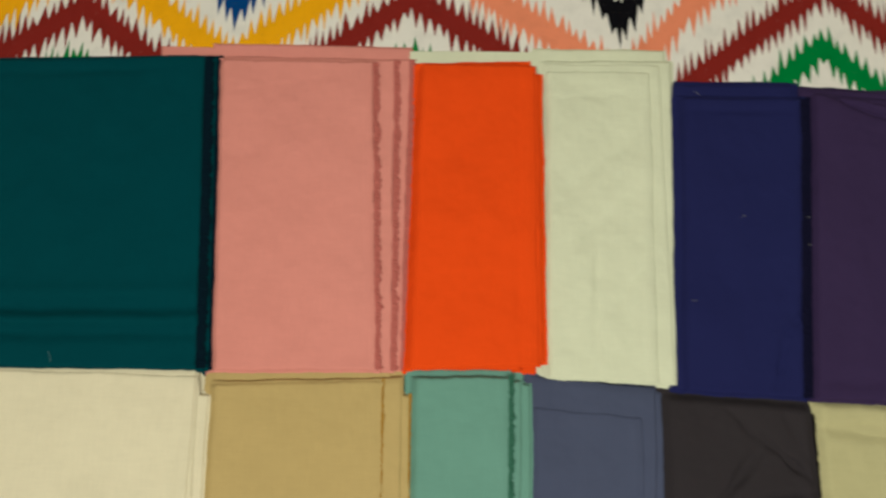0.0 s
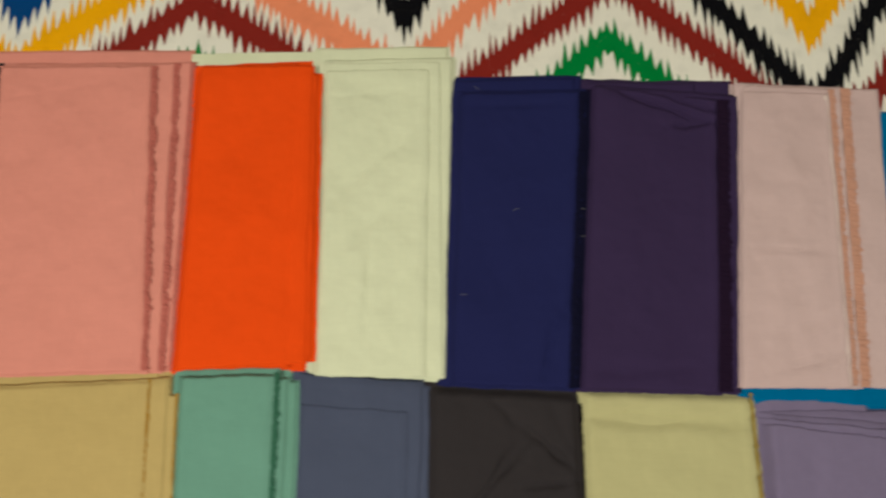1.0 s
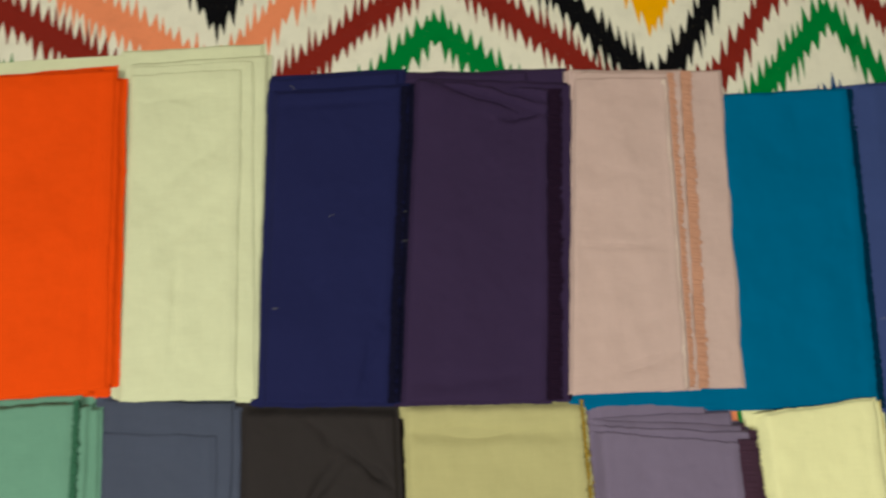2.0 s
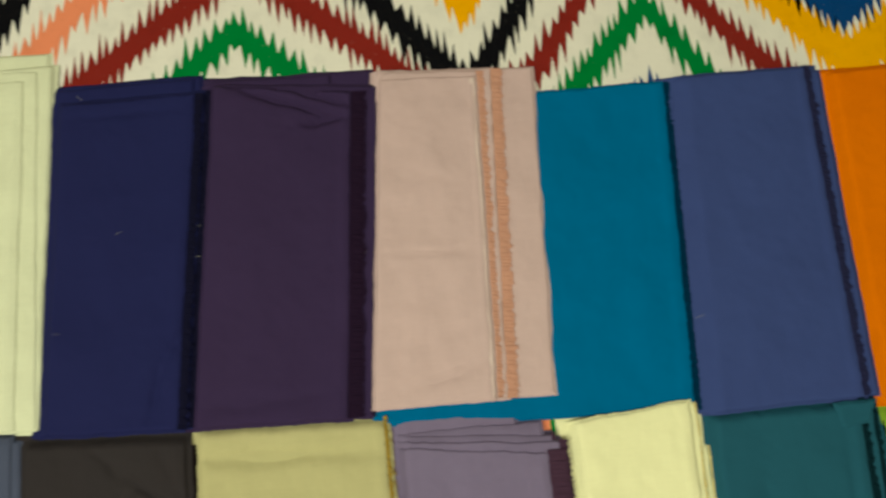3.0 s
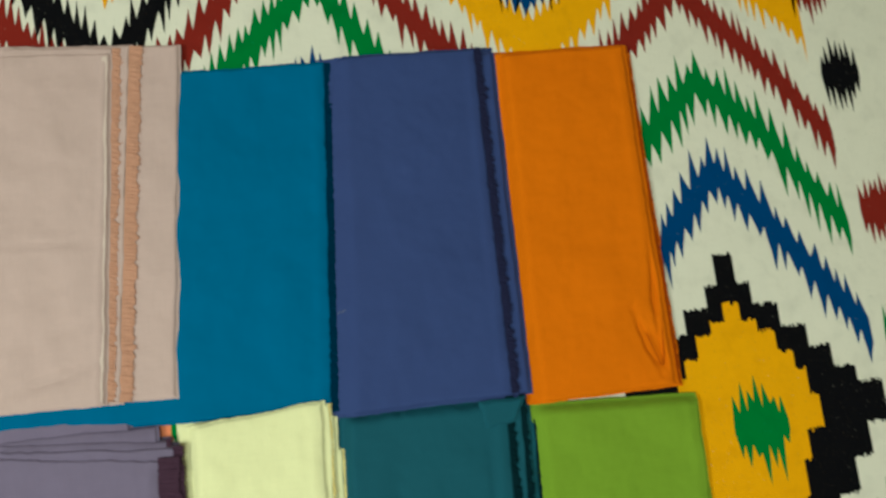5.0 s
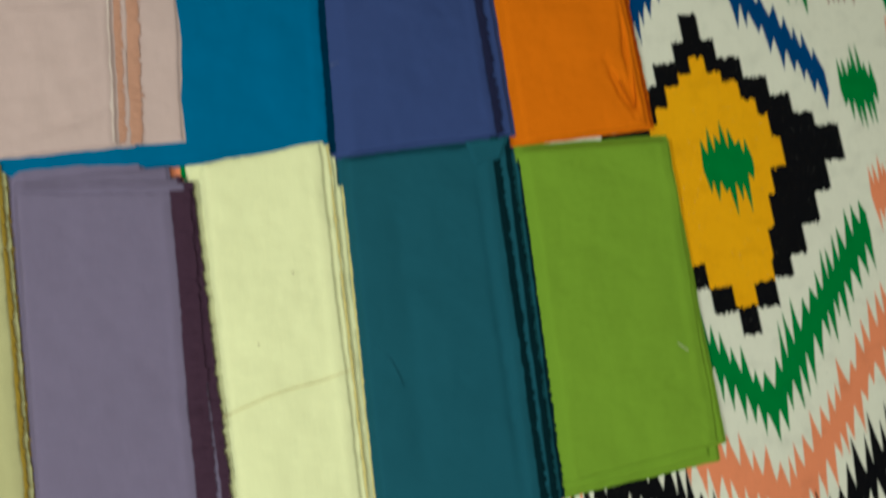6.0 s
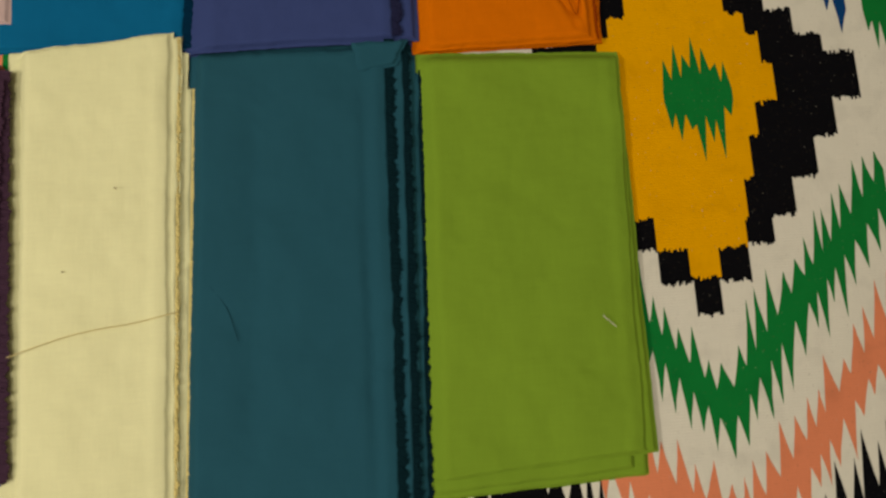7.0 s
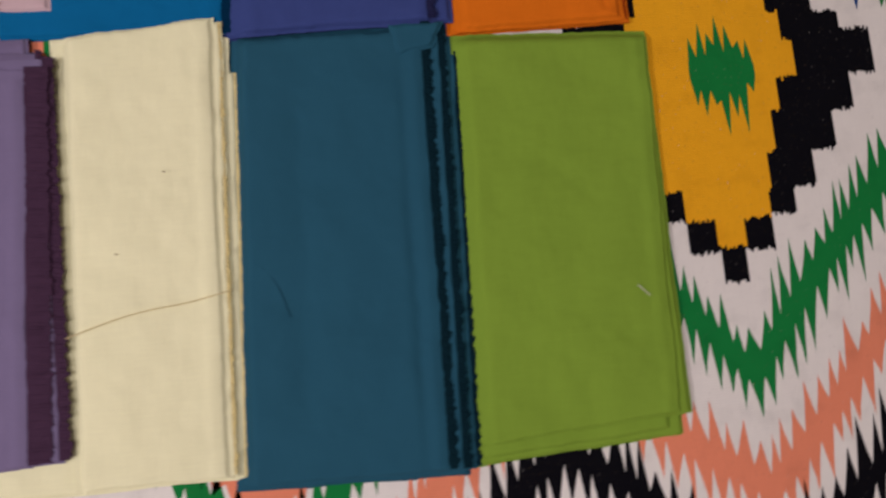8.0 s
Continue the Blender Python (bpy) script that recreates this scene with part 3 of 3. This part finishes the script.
# lower row
cloth("ivory cotton cloth folded, stepped corner", lin(218, 209, 176), ((-0.24, 0.397), (0.108, 0.404), (0.118, -0.09), (-0.22, -0.09)), [
    dict(th=0.004, r=(0.028, 0.02)), dict(th=0.004, t=(0.008, 0.05)), dict(th=0.003, r=(0.016, 0.006), t=0.012), dict(th=0.0025, r=(0.017, 0.022), t=(0.012, 0.022))], thread=lin(196, 178, 120), drop=0.005, tall=0.9)
cloth("khaki tan cotton cloth folded, stepped corner", lin(184, 160, 104), ((0.115, 0.388), (0.389, 0.399), (0.395, -0.09), (0.124, -0.09)), [
    dict(th=0.004, r=(0.027, 0.02)), dict(th=0.004, t=(0.01, 0.038), fray=0.002), dict(th=0.003, r=(0.012, 0.012), t=0.013), dict(th=0.0022, r=(0.038, 0.038), t=0.017, fray=0.002)],
    thread=lin(160, 120, 48), drop=0.005, tall=0.9)
# The top layer's dark green fringe paints the shadow on the mint layer below.
cloth("mint green cotton cloth folded, layered edge", lin(106, 150, 133), ((0.395, 0.396), (0.56, 0.4), (0.558, -0.09), (0.4, -0.09)), [
    dict(th=0.004, r=(0.027, 0.024)), dict(th=0.004, t=0.02), dict(th=0.004, r=(0.014, 0.014), t=0.016), dict(th=0.005, r=(0.03, 0.032), t=0.010, fray=0.006)], thread=lin(54, 98, 78), drop=0.005, tall=0.9)
cloth("slate grey blue cotton cloth folded", lin(73, 79, 100), ((0.566, 0.394), (0.75, 0.381), (0.743, -0.09), (0.563, -0.09)), [
    dict(th=0.005, t=0.010), dict(th=0.003, r=0.012, t=0.004), dict(th=0.0016, r=0.03, t=0.046)], drop=0.005, tall=0.9)
cloth("charcoal brown cotton cloth folded, diagonal creases", lin(48, 44, 46), ((0.755, 0.375), (0.965, 0.37), (0.967, -0.1), (0.748, -0.09)), [
    dict(th=0.006, t=(0.0, 0.026), fray=0.007), dict(th=0.007, r=(0.008, 0.006), t=(0.004, 0.012), wrinkle=0.0012,
    creases=((0.05, 0.5, 0.7, 0.12, 0.009, 0.0055), (0.66, 0.11, 1.02, 0.24, 0.007, 0.0055), (0.4, 0.02, 0.7, 0.13, 0.003, 0.006), (0.6, 0.29, 1.05, 0.26, 0.007, 0.004), (0.8, 0.0, 1.0, 0.2, 0.002, 0.006)))],
    thread=lin(22, 16, 16), drop=0.014, tall=0.9)
cloth("khaki beige cotton cloth folded over softly", lin(180, 174, 128), ((0.972, 0.367), (1.219, 0.36), (1.228, -0.1), (0.972, -0.1)), [
    dict(th=0.006, fray=0.003), dict(th=0.007, r=0.004, t=0.002, fray=0.003, creases=((-0.2, 0.085, 1.2, 0.095, 0.006, 0.011),))], thread=lin(150, 124, 48), drop=0.014, tall=0.9)
cloth("lemon cream cotton cloth folded with raw edges", lin(234, 231, 182), ((1.476, 0.335), (1.649, 0.348), (1.635, -0.158), (1.478, -0.157)), [
    dict(th=0.004, t=(0.004, 0.062), l=(-0.012, -0.24), b=(0.0, 0.0), fray=0.004), dict(th=0.004, r=(0.010, 0.008), t=(0.004, 0.022), b=0.006, l=-0.018), dict(th=0.0025, r=(0.015, 0.010), t=0.004, b=0.004, l=-0.018, fray=0.002),
    dict(th=0.004, r=(0.024, 0.018), t=(0.003, 0.0), b=0.003, l=-0.018)], thread=lin(226, 206, 136), under=(0.03, 0.006, 0.0), tall=1.0)
cloth("dusky mauve cotton cloth, fanned layers, dark fringe", lin(117, 106, 133), ((1.234, 0.342), (1.452, 0.336), (1.462, -0.121), (1.238, -0.13)), [
    dict(th=0.004, r=(0.066, 0.02), t=(-0.01, -0.014)), dict(th=0.003, r=(0.032, 0.02), t=(0.006, 0.002)), dict(th=0.003, r=(0.018, 0.012), t=(0.008, 0.02), fray=0.004),
    dict(th=0.004, r=0.010, t=(0.014, 0.03), fray=0.010), dict(th=0.004, r=(0.026, 0.040), t=(0.022, 0.042), fray=0.022)], thread=lin(66, 45, 62), z0=0.002, under=(0.014, 0.022, 0.008, 0.075), drop=0.005, tall=0.9)
cloth("dark peacock teal cotton cloth folded, frayed layers", lin(35, 83, 100), ((1.655, 0.321), (1.898, 0.322), (1.879, -0.171), (1.64, -0.165)), [
    dict(th=0.004, t=(0.0, 0.034), fray=0.004), dict(th=0.004, r=(0.008, 0.006), t=(0.0, 0.014)), dict(th=0.004, r=(0.018, 0.014), t=0.0, fray=0.007),
    dict(th=0.004, r=(0.037, 0.03), t=0.0, fray=0.008, creases=((0.34, -0.1, 0.31, 1.1, 0.0022, 0.02), (0.88, 0.02, 0.9, 1.1, 0.0025, 0.007), (0.05, 0.62, 0.8, 0.68, 0.0015, 0.02)))], thread=lin(8, 34, 42), drop=0.014, tall=0.9)
peacock = [o for o in scene.objects if o.name.startswith("folded_cloth")][-1]


def turned_corner():
    patch = Patch((1.827, 0.323), (1.882, 0.324), (1.870, 0.298), (1.832, 0.29))
    bm = sheet_mesh(patch, 0.0172, 0.0035, seed=77, rag=0.001, wrinkle=0.0008, step=0.004)
    part("turned_corner", bm, peacock.children[-1].data.materials[0], peacock, "small turned-down corner of the same cloth")


turned_corner()
cloth("lime green cotton cloth folded, smooth folded edge", lin(121, 153, 46), ((1.903, 0.306), (2.122, 0.298), (2.116, -0.151), (1.892, -0.163)), [
    dict(th=0.005, r=(0.014, 0.022), t=0.002), dict(th=0.004, r=(0.003, 0.0), t=0.001, b=(0.012, 0.016)), dict(th=0.003, r=(0.002, 0.011), b=(0.014, 0.018), creases=((0.55, 0.8, 0.95, 0.79, 0.0018, 0.006), (0.1, 0.3, 0.5, 0.36, 0.0012, 0.02), (0.3, 0.05, 0.8, 0.16, 0.0012, 0.02)))], thread=lin(70, 96, 20), drop=0.014, tall=0.9, under=(0.014, -0.002, 0.008))


# ---- loose scraps ----
def thread_bit(label, colour, points, radius=0.00025):
    """A loose thread that lies on a cloth: a thin bent tube."""
    cu = bpy.data.curves.new("loose_thread", "CURVE")
    cu.dimensions, cu.bevel_depth, cu.bevel_resolution = "3D", radius, 1
    sp = cu.splines.new("NURBS")
    sp.points.add(len(points) - 1)
    for p, co in zip(sp.points, points):
        p.co = (*co, 1)
    sp.use_endpoint_u, sp.order_u = True, 3
    ob = new("loose_thread", cu)
    cu.materials.append(fabric("thread_" + label.split()[0], colour, rough=0.8))
    return tagged(ob, label, "thread", group="loose threads")


PALE, DARK_ORANGE = lin(150, 148, 144), lin(170, 74, 4)
TOP = 0.0214
thread_bit("buff cotton thread lying across the lemon cloth", lin(214, 198, 142), [(1.462, 0.003, TOP), (1.511, 0.019, TOP), (1.556, 0.0265, TOP), (1.59, 0.029, TOP), (1.632, 0.039, TOP - 0.003)], 0.00055)
thread_bit("white thread scrap on the lime cloth", lin(214, 208, 196), [(2.074, 0.007, 0.0188), (2.079, 0.001, 0.0192), (2.087, -0.006, 0.0188)], 0.0005)
thread_bit("white thread scrap on the denim cloth", PALE, [(1.653, 0.455, 0.014), (1.659, 0.458, 0.016), (1.665, 0.459, 0.017)])
thread_bit("white thread scrap on the purple cloth", PALE, [(1.196, 0.575, 0.0165), (1.201, 0.578, 0.0175), (1.207, 0.585, 0.016)])
thread_bit("white thread scrap on the purple cloth", PALE, [(1.19, 0.538, 0.0165), (1.195, 0.54, 0.0175), (1.199, 0.539, 0.016)])
thread_bit("pale lint scrap on the navy cloth", PALE, [(0.875, 0.634, 0.0205), (0.879, 0.637, 0.021), (0.883, 0.638, 0.0205)])
thread_bit("pale lint scrap on the navy cloth", PALE, [(0.794, 0.507, 0.0205), (0.799, 0.508, 0.021), (0.803, 0.507, 0.0205)])
thread_bit("pale lint scrap on the navy cloth edge", PALE, [(0.976, 0.638, 0.014), (0.981, 0.639, 0.016), (0.986, 0.64, 0.014)])
thread_bit("pale lint scrap on the navy cloth edge", PALE, [(0.975, 0.596, 0.014), (0.98, 0.597, 0.016), (0.985, 0.597, 0.014)])
thread_bit("grey lint scrap on the green cloth", lin(120, 150, 150), [(-0.112, 0.413, 0.020), (-0.107, 0.407, 0.0205), (-0.107, 0.399, 0.020)])
thread_bit("pale lint scrap by the navy cloth top", PALE, [(0.82, 0.839, 0.0115), (0.824, 0.835, 0.012), (0.827, 0.832, 0.0115)])
thread_bit("orange loose thread curled on the marigold cloth", DARK_ORANGE, [(2.062, 0.39, 0.0185), (2.072, 0.36, 0.0185), (2.078, 0.342, 0.0185), (2.083, 0.36, 0.0185), (2.087, 0.41, 0.0175)], 0.0007)
thread_bit("dark hair-thin thread curled on the peacock cloth", lin(18, 50, 60), [(1.663, 0.065, 0.018), (1.68, 0.046, 0.0186), (1.687, 0.027, 0.0186), (1.693, 0.005, 0.0184)], 0.0003)
thread_bit("tiny brown speck on the lemon cloth", lin(120, 92, 50), [(1.568, 0.1735, TOP), (1.569, 0.1728, TOP + 0.0003), (1.5705, 0.1726, TOP)], 0.0006)
thread_bit("tiny brown speck on the lemon cloth", lin(120, 92, 50), [(1.515, 0.0875, TOP), (1.516, 0.087, TOP + 0.0003), (1.517, 0.087, TOP)], 0.0006)
